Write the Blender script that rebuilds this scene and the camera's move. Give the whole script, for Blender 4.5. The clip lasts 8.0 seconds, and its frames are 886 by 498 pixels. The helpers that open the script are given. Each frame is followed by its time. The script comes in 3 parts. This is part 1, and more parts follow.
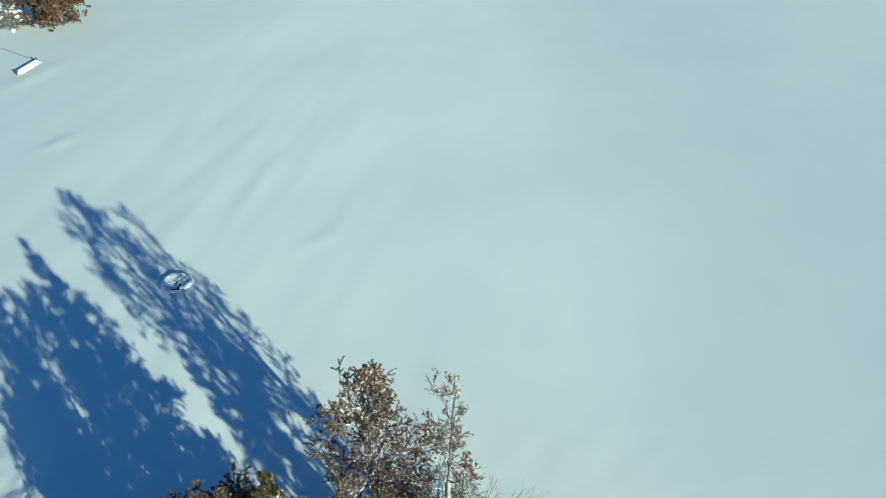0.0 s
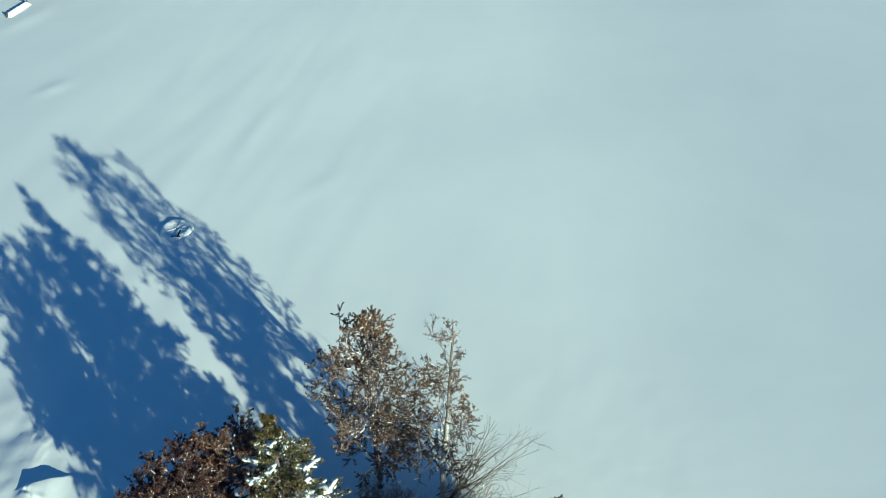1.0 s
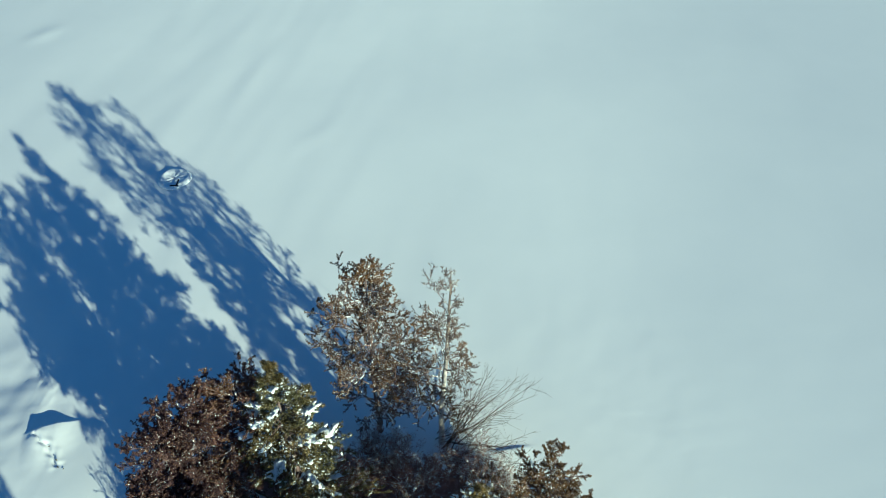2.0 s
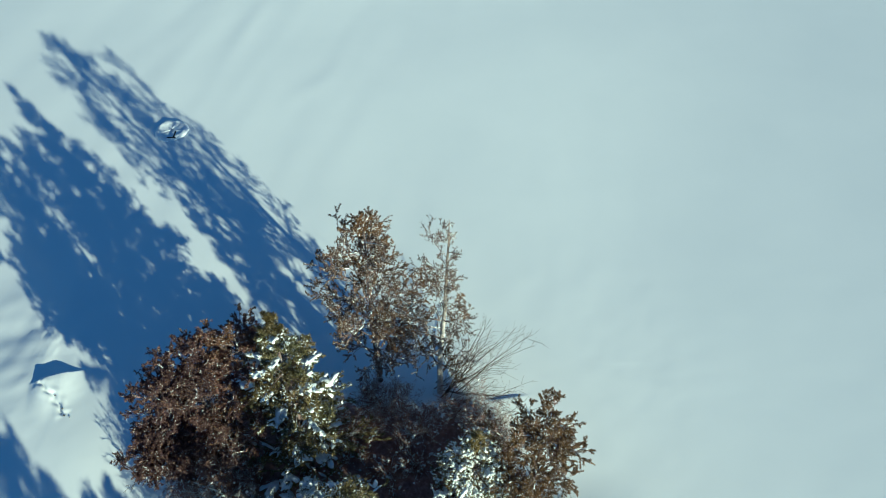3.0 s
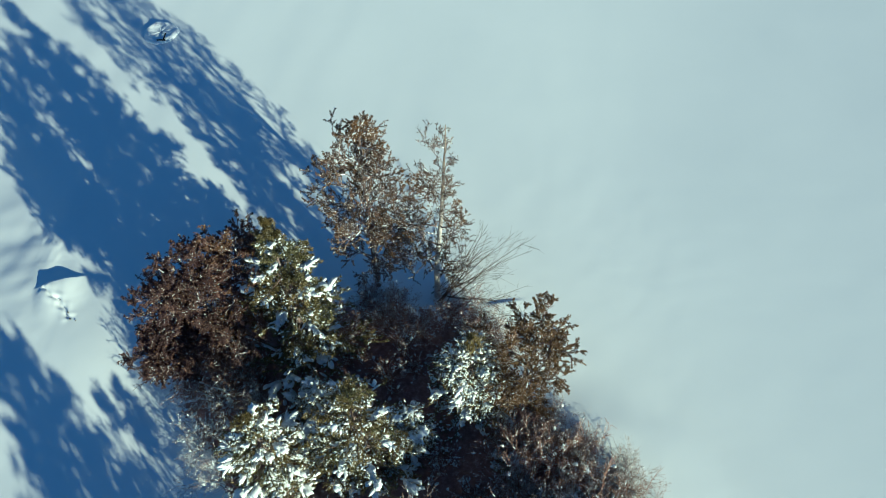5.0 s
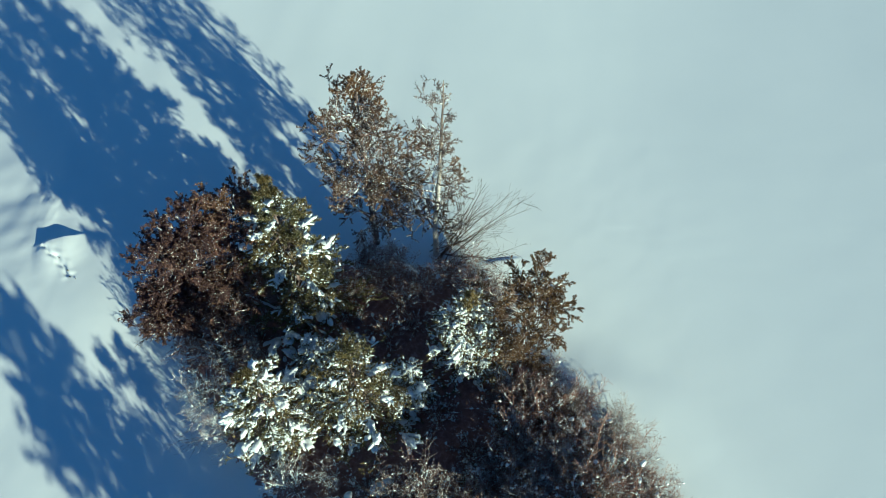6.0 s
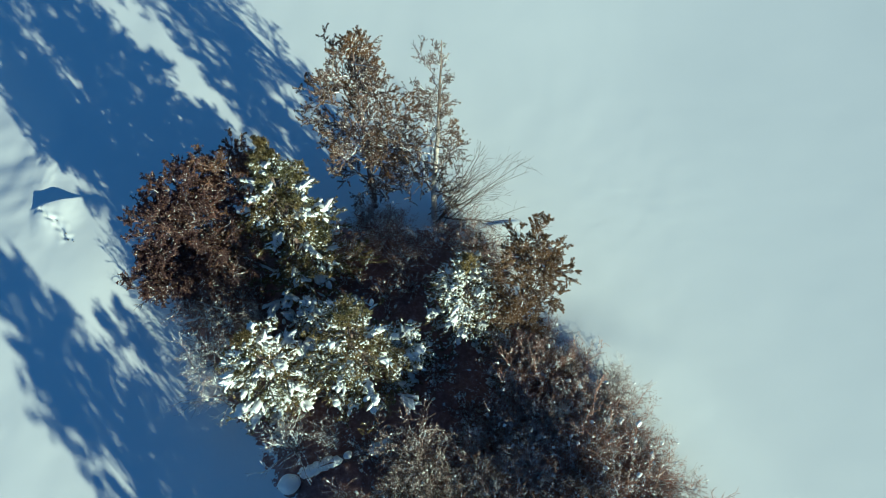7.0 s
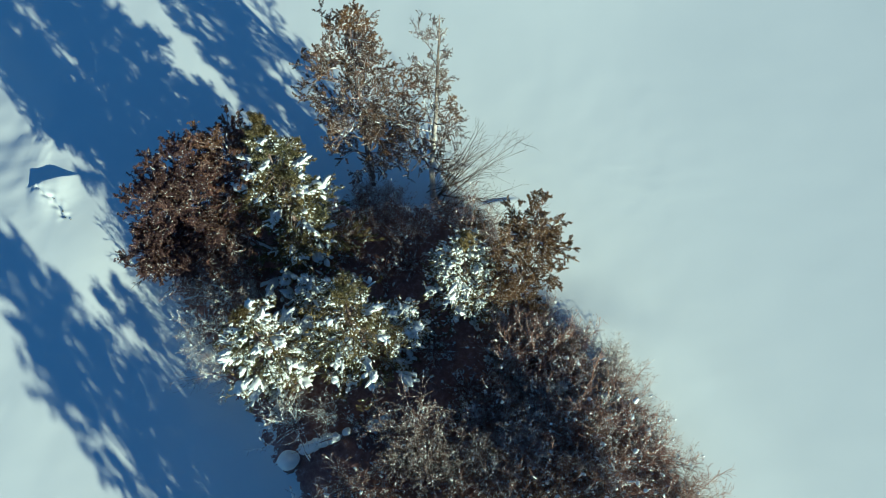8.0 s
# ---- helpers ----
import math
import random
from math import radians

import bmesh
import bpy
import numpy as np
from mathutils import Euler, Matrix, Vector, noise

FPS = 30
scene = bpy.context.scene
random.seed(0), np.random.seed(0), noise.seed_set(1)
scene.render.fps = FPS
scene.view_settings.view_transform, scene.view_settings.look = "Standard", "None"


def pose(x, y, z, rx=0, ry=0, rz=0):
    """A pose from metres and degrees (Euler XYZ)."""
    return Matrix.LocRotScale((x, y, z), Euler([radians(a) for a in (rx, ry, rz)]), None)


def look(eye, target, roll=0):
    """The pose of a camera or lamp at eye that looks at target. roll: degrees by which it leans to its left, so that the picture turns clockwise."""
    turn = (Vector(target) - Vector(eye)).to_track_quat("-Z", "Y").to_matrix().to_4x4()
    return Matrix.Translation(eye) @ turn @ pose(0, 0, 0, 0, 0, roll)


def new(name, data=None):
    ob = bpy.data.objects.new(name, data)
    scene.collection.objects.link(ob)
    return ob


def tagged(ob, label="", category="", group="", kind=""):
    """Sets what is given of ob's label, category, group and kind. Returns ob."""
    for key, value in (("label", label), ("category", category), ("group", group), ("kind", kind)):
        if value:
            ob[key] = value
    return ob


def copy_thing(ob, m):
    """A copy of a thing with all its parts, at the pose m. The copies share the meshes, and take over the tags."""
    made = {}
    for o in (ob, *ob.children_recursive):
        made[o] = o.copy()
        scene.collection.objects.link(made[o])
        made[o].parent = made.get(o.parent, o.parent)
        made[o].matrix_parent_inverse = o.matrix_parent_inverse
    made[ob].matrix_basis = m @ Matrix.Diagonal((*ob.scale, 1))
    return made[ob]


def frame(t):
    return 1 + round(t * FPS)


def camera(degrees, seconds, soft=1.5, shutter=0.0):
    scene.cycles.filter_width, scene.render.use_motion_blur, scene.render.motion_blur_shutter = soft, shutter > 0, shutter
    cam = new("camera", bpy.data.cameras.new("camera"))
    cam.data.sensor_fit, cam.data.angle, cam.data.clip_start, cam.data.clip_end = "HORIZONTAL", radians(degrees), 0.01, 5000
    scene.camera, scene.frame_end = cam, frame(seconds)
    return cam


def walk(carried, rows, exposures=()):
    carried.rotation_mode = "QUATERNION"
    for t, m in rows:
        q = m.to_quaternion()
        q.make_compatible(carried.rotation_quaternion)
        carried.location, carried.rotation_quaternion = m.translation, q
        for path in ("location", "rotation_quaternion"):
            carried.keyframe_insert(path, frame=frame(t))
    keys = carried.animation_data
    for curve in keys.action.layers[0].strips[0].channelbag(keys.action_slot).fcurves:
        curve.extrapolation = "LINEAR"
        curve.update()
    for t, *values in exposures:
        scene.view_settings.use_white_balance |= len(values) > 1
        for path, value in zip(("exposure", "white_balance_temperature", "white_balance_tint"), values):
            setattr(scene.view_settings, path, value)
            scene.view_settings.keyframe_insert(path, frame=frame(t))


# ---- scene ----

# ======== camera: a drone that hovers, drifts a little and tilts down ========
cam = camera(64.76, 8.0, soft=0.4)
TILT = [(0.0, -36.0), (0.5, -38.19), (1.0, -40.355), (1.5, -42.47), (3.0, -48.33), (3.5, -50.26), (4.0, -52.16),
        (4.5, -54.01), (6.0, -59.13), (6.5, -60.62), (7.0, -62.03), (7.5, -63.11), (8.0, -63.71)]


def hover(t):
    u = t / 8
    return 0.325 * u + 0.022 * u * u, -0.466 * u + 0.163 * u * u, 18 + 0.467 * u - 0.514 * u * u


walk(cam, [(t, pose(*hover(t), 90 + p, 0, 0)) for t, p in TILT], exposures=[(0.0, 0.74, 4900, -8.0), (8.0, 0.74, 4900, -8.0)])

# ======== light: low winter sun behind the camera, clear sky ========
SUN_EL, SUN_AZ = radians(15.5), radians(138.0)      # azimuth clockwise from +y
to_sun = Vector((math.sin(SUN_AZ) * math.cos(SUN_EL), math.cos(SUN_AZ) * math.cos(SUN_EL), math.sin(SUN_EL)))
world = bpy.data.worlds.new("sky")
scene.world = world
world.use_nodes = True
wn = world.node_tree.nodes
sky = wn.new("ShaderNodeTexSky")
sky.sky_type = 'NISHITA'
sky.sun_disc = False
sky.sun_elevation, sky.sun_rotation = SUN_EL, SUN_AZ
sky.air_density, sky.dust_density, sky.ozone_density = 1.0, 0.0, 5.0
wn["Background"].inputs["Strength"].default_value = 0.048
world.node_tree.links.new(sky.outputs[0], wn["Background"].inputs["Color"])
sun = new("sun", bpy.data.lights.new("sun", 'SUN'))
sun.data.energy, sun.data.angle, sun.data.color = 5.0, radians(0.5), (1.0, 0.85, 0.52)
sun.matrix_world = look(to_sun * 100, (0, 0, 0))

# ======== materials ========


def material(name, rough=0.8):
    m = bpy.data.materials.new(name)
    m.use_nodes = True
    nt = m.node_tree
    b = nt.nodes["Principled BSDF"]
    b.inputs["Roughness"].default_value = rough
    b.inputs["Specular IOR Level"].default_value = 0.25
    return m, nt, b


def node(nt, kind, **values):
    n = nt.nodes.new(kind)
    for k, v in values.items():
        n.inputs[k].default_value = v
    return n


def ramp(nt, fac, stops, smooth=False):
    r = nt.nodes.new("ShaderNodeValToRGB")
    e = r.color_ramp.elements
    while len(e) < len(stops):
        e.new(0.5)
    for k, (p, c) in zip(e, stops):
        k.position, k.color = p, (*c, 1)
    nt.links.new(fac, r.inputs[0])
    return r.outputs[0]


def mix(nt, fac, a, b):
    m = nt.nodes.new("ShaderNodeMix")
    m.data_type = 'RGBA'
    for sock, v in ((m.inputs[0], fac), (m.inputs[6], a), (m.inputs[7], b)):
        if isinstance(v, (int, float)):
            sock.default_value = v
        elif isinstance(v, tuple):
            sock.default_value = (*v, 1)
        else:
            nt.links.new(v, sock)
    return m.outputs[2]


def place(nt, scale=(1, 1, 1)):
    g = nt.nodes.new("ShaderNodeNewGeometry")
    mp = nt.nodes.new("ShaderNodeMapping")
    mp.inputs["Scale"].default_value = scale
    nt.links.new(g.outputs["Position"], mp.inputs[0])
    return mp.outputs[0]


def noise_at(nt, vec, scale, detail=4.0, rough=0.55):
    n = node(nt, "ShaderNodeTexNoise", Scale=scale, Detail=detail, Roughness=rough)
    nt.links.new(vec, n.inputs["Vector"])
    return n.outputs["Fac"]


def bump(nt, b, height, strength, distance):
    n = node(nt, "ShaderNodeBump", Strength=strength, Distance=distance)
    nt.links.new(height, n.inputs["Height"])
    nt.links.new(n.outputs[0], b.inputs["Normal"])


SNOW_A, SNOW_B = (0.80, 0.84, 0.86), (0.88, 0.91, 0.92)


def snow_ground():
    m, nt, b = material("snow_ground", 0.65)
    at = place(nt)
    big = noise_at(nt, at, 0.25, 5)
    fine = noise_at(nt, at, 9.0, 6, 0.65)
    snow = mix(nt, big, SNOW_A, SNOW_B)
    litter_tex = noise_at(nt, at, 7.0, 8, 0.7)
    litter = ramp(nt, litter_tex, [(0.3, (0.19, 0.10, 0.090)), (0.52, (0.32, 0.18, 0.155)), (0.64, (0.44, 0.30, 0.27)), (0.70, (0.78, 0.80, 0.82))])
    a = nt.nodes.new("ShaderNodeAttribute")
    a.attribute_name = "litter"
    patch = noise_at(nt, at, 1.6, 6, 0.7)
    add = nt.nodes.new("ShaderNodeMath")
    add.operation = 'MULTIPLY_ADD'
    nt.links.new(a.outputs["Fac"], add.inputs[0])
    add.inputs[1].default_value = 0.8
    nt.links.new(patch, add.inputs[2])
    fac = ramp(nt, add.outputs[0], [(0.99, (0, 0, 0)), (1.11, (1, 1, 1))])
    nt.links.new(mix(nt, fac, snow, litter), b.inputs["Base Color"])
    bump(nt, b, fine, 0.12, 0.012)
    return m


def snow_clump():
    m, nt, b = material("snow_clump", 0.6)
    at = place(nt)
    nt.links.new(mix(nt, noise_at(nt, at, 14, 4), SNOW_A, SNOW_B), b.inputs["Base Color"])
    bump(nt, b, noise_at(nt, at, 45, 4), 0.5, 0.01)
    return m


def bark(name, dark, pale, frost=0.0, scale=18.0):
    m, nt, b = material(name, 0.85)
    at = place(nt, (1, 1, 0.35))
    col = mix(nt, ramp(nt, noise_at(nt, at, scale, 6, 0.7), [(0.35, (0, 0, 0)), (0.65, (1, 1, 1))]), dark, pale)
    if frost:
        f = ramp(nt, noise_at(nt, place(nt), 5.0, 6, 0.7), [(0.62 - 0.3 * frost, (0, 0, 0)), (0.68 - 0.25 * frost, (1, 1, 1))])
        col = mix(nt, f, col, SNOW_A)
    nt.links.new(col, b.inputs["Base Color"])
    bump(nt, b, noise_at(nt, at, scale * 2, 4), 0.5, 0.01)
    return m


def birch_bark():
    m, nt, b = material("birch_bark", 0.75)
    at = place(nt, (1, 1, 3.0))
    g = nt.nodes.new("ShaderNodeNewGeometry")
    sep = nt.nodes.new("ShaderNodeSeparateXYZ")
    nt.links.new(g.outputs["Position"], sep.inputs[0])
    high = node(nt, "ShaderNodeMapRange")
    high.inputs["From Min"].default_value, high.inputs["From Max"].default_value = 2.4, 4.6
    nt.links.new(sep.outputs["Z"], high.inputs["Value"])
    marks = ramp(nt, noise_at(nt, at, 9.0, 5, 0.65), [(0.34, (0.04, 0.034, 0.03)), (0.44, (0.46, 0.43, 0.41)), (0.70, (0.78, 0.76, 0.74))])
    tan = ramp(nt, noise_at(nt, at, 12.0, 5, 0.65), [(0.4, (0.12, 0.085, 0.07)), (0.7, (0.42, 0.35, 0.30))])
    nt.links.new(mix(nt, high.outputs[0], marks, tan), b.inputs["Base Color"])
    bump(nt, b, noise_at(nt, at, 30, 4), 0.4, 0.006)
    return m


def leafy(name, stops, rough=0.6, other=None):
    """Leaves by a ramp over single leaves; other: a second ramp, for patches of the crown."""
    m, nt, b = material(name, rough)
    g = nt.nodes.new("ShaderNodeNewGeometry")
    col = ramp(nt, g.outputs["Random Per Island"], stops)
    if other:
        patch = ramp(nt, noise_at(nt, place(nt), 0.85, 4, 0.6), [(0.44, (0, 0, 0)), (0.56, (1, 1, 1))])
        col = mix(nt, patch, col, ramp(nt, g.outputs["Random Per Island"], other))
    tone = noise_at(nt, place(nt), 1.3, 3)
    hsv = node(nt, "ShaderNodeHueSaturation")
    mr = node(nt, "ShaderNodeMapRange")
    mr.inputs["From Min"].default_value, mr.inputs["From Max"].default_value = 0.3, 0.7
    mr.inputs["To Min"].default_value, mr.inputs["To Max"].default_value = 0.6, 1.35
    nt.links.new(tone, mr.inputs["Value"])
    nt.links.new(mr.outputs[0], hsv.inputs["Value"])
    nt.links.new(col, hsv.inputs["Color"])
    nt.links.new(hsv.outputs[0], b.inputs["Base Color"])
    thin = nt.nodes.new("ShaderNodeBsdfTranslucent")
    nt.links.new(hsv.outputs[0], thin.inputs["Color"])
    both = node(nt, "ShaderNodeMixShader", Fac=0.35)
    nt.links.new(b.outputs[0], both.inputs[1])
    nt.links.new(thin.outputs[0], both.inputs[2])
    nt.links.new(both.outputs[0], nt.nodes["Material Output"].inputs["Surface"])
    return m


M_GROUND = snow_ground()
M_SNOW = snow_clump()
M_BARK = bark("grey_brown_bark", (0.10, 0.070, 0.066), (0.25, 0.18, 0.16), 0.25)
M_TWIG = bark("red_brown_twigs", (0.21, 0.120, 0.100), (0.38, 0.240, 0.195), 0.3, 6.0)
M_TWIG_RED = bark("russet_twigs", (0.23, 0.120, 0.095), (0.40, 0.225, 0.165), 0.2, 6.0)
M_TWIG_PALE = bark("frosted_grey_twigs", (0.18, 0.135, 0.13), (0.38, 0.31, 0.29), 0.36, 6.0)
M_TWIG_BARE = bark("bare_brown_twigs", (0.045, 0.030, 0.026), (0.13, 0.090, 0.070), 0.0, 6.0)
M_BIRCH = birch_bark()
WHITE = [(0.92, (0.30, 0.22, 0.16)), (0.96, (0.66, 0.65, 0.64)), (1.0, (0.76, 0.76, 0.76))]
M_LEAF_RUST = leafy("rust_brown_leaves", [(0.0, (0.075, 0.043, 0.030)), (0.45, (0.17, 0.092, 0.042)), (0.78, (0.29, 0.155, 0.060))] + WHITE, 0.6,
                    [(0.0, (0.075, 0.052, 0.050)), (0.45, (0.145, 0.100, 0.085)), (0.78, (0.23, 0.165, 0.135)), (0.92, (0.60, 0.58, 0.57)), (1.0, (0.76, 0.76, 0.76))])
# russet leaves: shade painted in as purple, sunlit patches as subdued orange
M_LEAF_SHADED = leafy("shaded_russet_leaves", [(0.0, (0.13, 0.075, 0.078)), (0.6, (0.175, 0.092, 0.088)), (0.84, (0.23, 0.120, 0.085)), (0.96, (0.34, 0.18, 0.085)), (0.985, (0.6, 0.57, 0.55)), (1.0, (0.74, 0.74, 0.74))], 0.6,
                    [(0.0, (0.080, 0.044, 0.034)), (0.5, (0.15, 0.078, 0.040)), (0.9, (0.29, 0.155, 0.06)), (0.97, (0.6, 0.55, 0.5)), (1.0, (0.74, 0.74, 0.74))])
# russet leaves turned plum-dark: the hedge's shade is put into their colour
M_LEAF_DEEP_SHADE = leafy("deep_shaded_leaves", [(0.0, (0.078, 0.046, 0.052)), (0.7, (0.110, 0.060, 0.062)), (0.92, (0.175, 0.092, 0.062)), (0.975, (0.34, 0.19, 0.09)), (0.99, (0.6, 0.57, 0.55)), (1.0, (0.7, 0.7, 0.7))])
M_LEAF_BROWN = leafy("brown_leaves", [(0.0, (0.05, 0.027, 0.018)), (0.5, (0.13, 0.070, 0.034)), (0.9, (0.28, 0.16, 0.075)), (1.0, (0.5, 0.45, 0.4))])
M_LEAF_TAN = leafy("dull_tan_leaves", [(0.0, (0.090, 0.055, 0.038)), (0.5, (0.19, 0.112, 0.056)), (0.86, (0.33, 0.200, 0.095)), (0.94, (0.56, 0.52, 0.48)), (1.0, (0.74, 0.73, 0.72))])
M_LEAF_MAROON = leafy("withered_maroon_leaves", [(0.0, (0.20, 0.112, 0.100)), (0.5, (0.30, 0.165, 0.135)), (0.78, (0.40, 0.245, 0.18)), (0.87, (0.60, 0.58, 0.57)), (1.0, (0.76, 0.76, 0.76))])
M_LEAF_FROST = leafy("frosted_grey_brown_leaves", [(0.0, (0.085, 0.060, 0.058)), (0.45, (0.18, 0.13, 0.115)), (0.70, (0.34, 0.29, 0.26)), (0.82, (0.66, 0.65, 0.62)), (1.0, (0.76, 0.76, 0.76))])
M_NEEDLE = leafy("olive_needles", [(0.0, (0.06, 0.052, 0.030)), (0.4, (0.15, 0.115, 0.045)), (0.75, (0.31, 0.225, 0.082)), (0.95, (0.52, 0.42, 0.24)), (1.0, (0.7, 0.68, 0.62))], 0.5,
                 [(0.0, (0.055, 0.056, 0.034)), (0.5, (0.13, 0.122, 0.058)), (0.85, (0.27, 0.235, 0.105)), (0.95, (0.48, 0.44, 0.30)), (1.0, (0.7, 0.68, 0.62))])
M_STONE = bark("dark_stone", (0.03, 0.028, 0.026), (0.14, 0.125, 0.11), 0.2, 5.0)
M_WOOD = bark("weathered_boards", (0.04, 0.03, 0.022), (0.16, 0.12, 0.085), 0.0, 10.0)
M_CONCRETE = bark("grey_concrete", (0.22, 0.21, 0.20), (0.36, 0.35, 0.33), 0.3, 6.0)
M_IRON, _, _iron = material("black_iron", 0.5)
_iron.inputs["Base Color"].default_value, _iron.inputs["Metallic"].default_value = (0.02, 0.02, 0.022, 1), 0.6

# ======== mesh helpers ========


class Heap:
    """Gathers vertices and faces of one mesh."""

    def __init__(self):
        self.v, self.f, self.n = [], [], 0

    def add(self, verts, faces):
        verts = np.asarray(verts, float).reshape(-1, 3)
        self.v.append(verts)
        self.f.append(np.asarray(faces, int) + self.n)
        self.n += len(verts)

    def mesh(self, name, mat, smooth=False):
        me = bpy.data.meshes.new(name)
        loops = np.concatenate([f.ravel() for f in self.f])
        sizes = np.concatenate([np.full(len(f), f.shape[1]) for f in self.f])
        verts = np.concatenate(self.v)
        me.vertices.add(len(verts))
        me.vertices.foreach_set("co", verts.ravel())
        me.loops.add(len(loops))
        me.loops.foreach_set("vertex_index", loops.astype(np.int32))
        me.polygons.add(len(sizes))
        me.polygons.foreach_set("loop_start", np.r_[0, np.cumsum(sizes)[:-1]].astype(np.int32))
        me.polygons.foreach_set("use_smooth", np.full(len(sizes), smooth))
        me.update(calc_edges=True)
        me.materials.append(mat)
        return me


def part(name, heap, mat, parent, label="", smooth=False, kind=""):
    ob = new(name, heap.mesh(name, mat, smooth))
    ob.parent = parent
    return tagged(ob, label, kind=kind)


def thing(name, m, label, category, group="", kind=""):
    ob = new(name)
    ob.matrix_basis = m
    ob.empty_display_size = 0.3
    return tagged(ob, label, category, group, kind)


def unit(a):
    return a / np.maximum(np.linalg.norm(a, axis=-1, keepdims=True), 1e-9)


def tubes(heap, P, R, sides=4):
    """Tapered tubes along the lines P [m, n, 3] with radii R [m, n]."""
    m, n, _ = P.shape
    T = np.empty_like(P)
    T[:, 1:-1], T[:, 0], T[:, -1] = P[:, 2:] - P[:, :-2], P[:, 1] - P[:, 0], P[:, -1] - P[:, -2]
    T = unit(T)
    ref = np.where(np.abs(T[..., 2:3]) > 0.9, np.array([1.0, 0, 0]), np.array([0, 0, 1.0]))
    ref = np.broadcast_to(ref[:, :1], T.shape)
    A = unit(np.cross(T, ref))
    B = np.cross(T, A)
    ang = np.arange(sides) * 2 * np.pi / sides
    V = P[:, :, None] + R[:, :, None, None] * (np.cos(ang)[:, None] * A[:, :, None] + np.sin(ang)[:, None] * B[:, :, None])
    i, j, k = np.meshgrid(np.arange(m), np.arange(n - 1), np.arange(sides), indexing="ij")
    at = lambda jj, kk: (i * n + jj) * sides + kk % sides
    F = np.stack([at(j, k), at(j, k + 1), at(j + 1, k + 1), at(j + 1, k)], -1).reshape(-1, 4)
    heap.add(V, F)


def sprout(rng, P, L, k, span, angle, ratio, up, wig, n=5, droop=0.0):
    """Side shoots from the lines P: k a line, at span of its length. Returns lines and lengths."""
    m, N, _ = P.shape
    u = (np.sort(rng.random((m, k)), 1) * 0.5 + (np.arange(k) + 0.5) / k * 0.5) * (span[1] - span[0]) + span[0]
    s = u * (N - 1)
    a = np.minimum(s.astype(int), N - 2)
    w = (s - a)[..., None]
    rows = np.arange(m)[:, None]
    start = P[rows, a] * (1 - w) + P[rows, a + 1] * w
    tan = unit(P[rows, a + 1] - P[rows, a])
    side = rng.normal(size=tan.shape)
    side = unit(side - (side * tan).sum(-1, keepdims=True) * tan)
    ang = np.radians(rng.normal(angle, 12, size=(m, k)))[..., None]
    d = tan * np.cos(ang) + side * np.sin(ang)
    d[..., 2] += up
    d = unit(d)
    length = L[:, None] * ratio * rng.uniform(0.65, 1.25, (m, k)) * (1.15 - 0.55 * u)
    return shoots(rng, start.reshape(-1, 3), d.reshape(-1, 3), length.ravel(), n, wig, droop), length.ravel()


def shoots(rng, start, d, length, n, wig, droop=0.0):
    """Lines that wander from their starts along d."""
    out = [start]
    d = d.copy()
    for i in range(n - 1):
        d = unit(d + rng.normal(size=d.shape) * wig + np.array([0, 0, -droop]))
        out.append(out[-1] + d * (length / (n - 1))[:, None])
    return np.stack(out, 1)


def taper(m, n, r0, r1):
    r0 = np.broadcast_to(np.asarray(r0, float), (m,))
    return r0[:, None] * (1 - np.linspace(0, 1, n)) + np.linspace(0, 1, n) * r1


def on_lines(rng, P, count, lo=0.15):
    """Random points on lines, and the lines' direction there."""
    m, n, _ = P.shape
    size = np.linalg.norm(np.diff(P, axis=1), axis=2).sum(1)
    i = rng.choice(m, count, p=size / size.sum())
    s = rng.uniform(lo, 1, count) * (n - 1)
    a = np.minimum(s.astype(int), n - 2)
    w = (s - a)[:, None]
    return P[i, a] * (1 - w) + P[i, a + 1] * w, unit(P[i, a + 1] - P[i, a])


def leaves(heap, rng, at, d, size, wide=0.5, spread=1.0, curl=0.3):
    """Folded, curled leaves of four corners."""
    n = len(at)
    d = unit(d + rng.normal(size=(n, 3)) * spread)
    s = unit(np.cross(d, rng.normal(size=(n, 3))))
    up = np.cross(s, d)
    L = (size * rng.uniform(0.55, 1.3, n))[:, None]
    mid = at + d * L * 0.45
    V = np.stack([at, mid + s * L * wide * 0.5 + up * L * curl, at + d * L + up * L * rng.uniform(-0.3, 0.3, (n, 1)),
                  mid - s * L * wide * 0.5 + up * L * curl], 1)
    i = np.arange(n)[:, None] * 4
    heap.add(V, np.concatenate([i + [0, 1, 2], i + [0, 2, 3]]))


def needles(heap, rng, at, d, size, width):
    n = len(at)
    d = unit(d * 0.75 + rng.normal(size=(n, 3)) * 0.6)
    s = unit(np.cross(d, rng.normal(size=(n, 3))))
    L = (size * rng.uniform(0.7, 1.3, n))[:, None]
    V = np.stack([at - s * width, at + s * width, at + d * L], 1)
    heap.add(V, np.arange(n)[:, None] * 3 + [0, 1, 2])


def _ball(level):
    bm = bmesh.new()
    bmesh.ops.create_icosphere(bm, subdivisions=level, radius=1)
    v = np.array([x.co[:] for x in bm.verts])
    f = np.array([[x.index for x in p.verts] for p in bm.faces])
    bm.free()
    return v, f


BALL1, BALL2, BALL3 = _ball(1), _ball(2), _ball(3)
SPECK = (np.array([(1, 0, 0), (-1, 0, 0), (0, 1, 0), (0, -1, 0), (0, 0, 1), (0, 0, -1)], float),
         np.array([(0, 2, 4), (2, 1, 4), (1, 3, 4), (3, 0, 4), (2, 0, 5), (1, 2, 5), (3, 1, 5), (0, 3, 5)]))


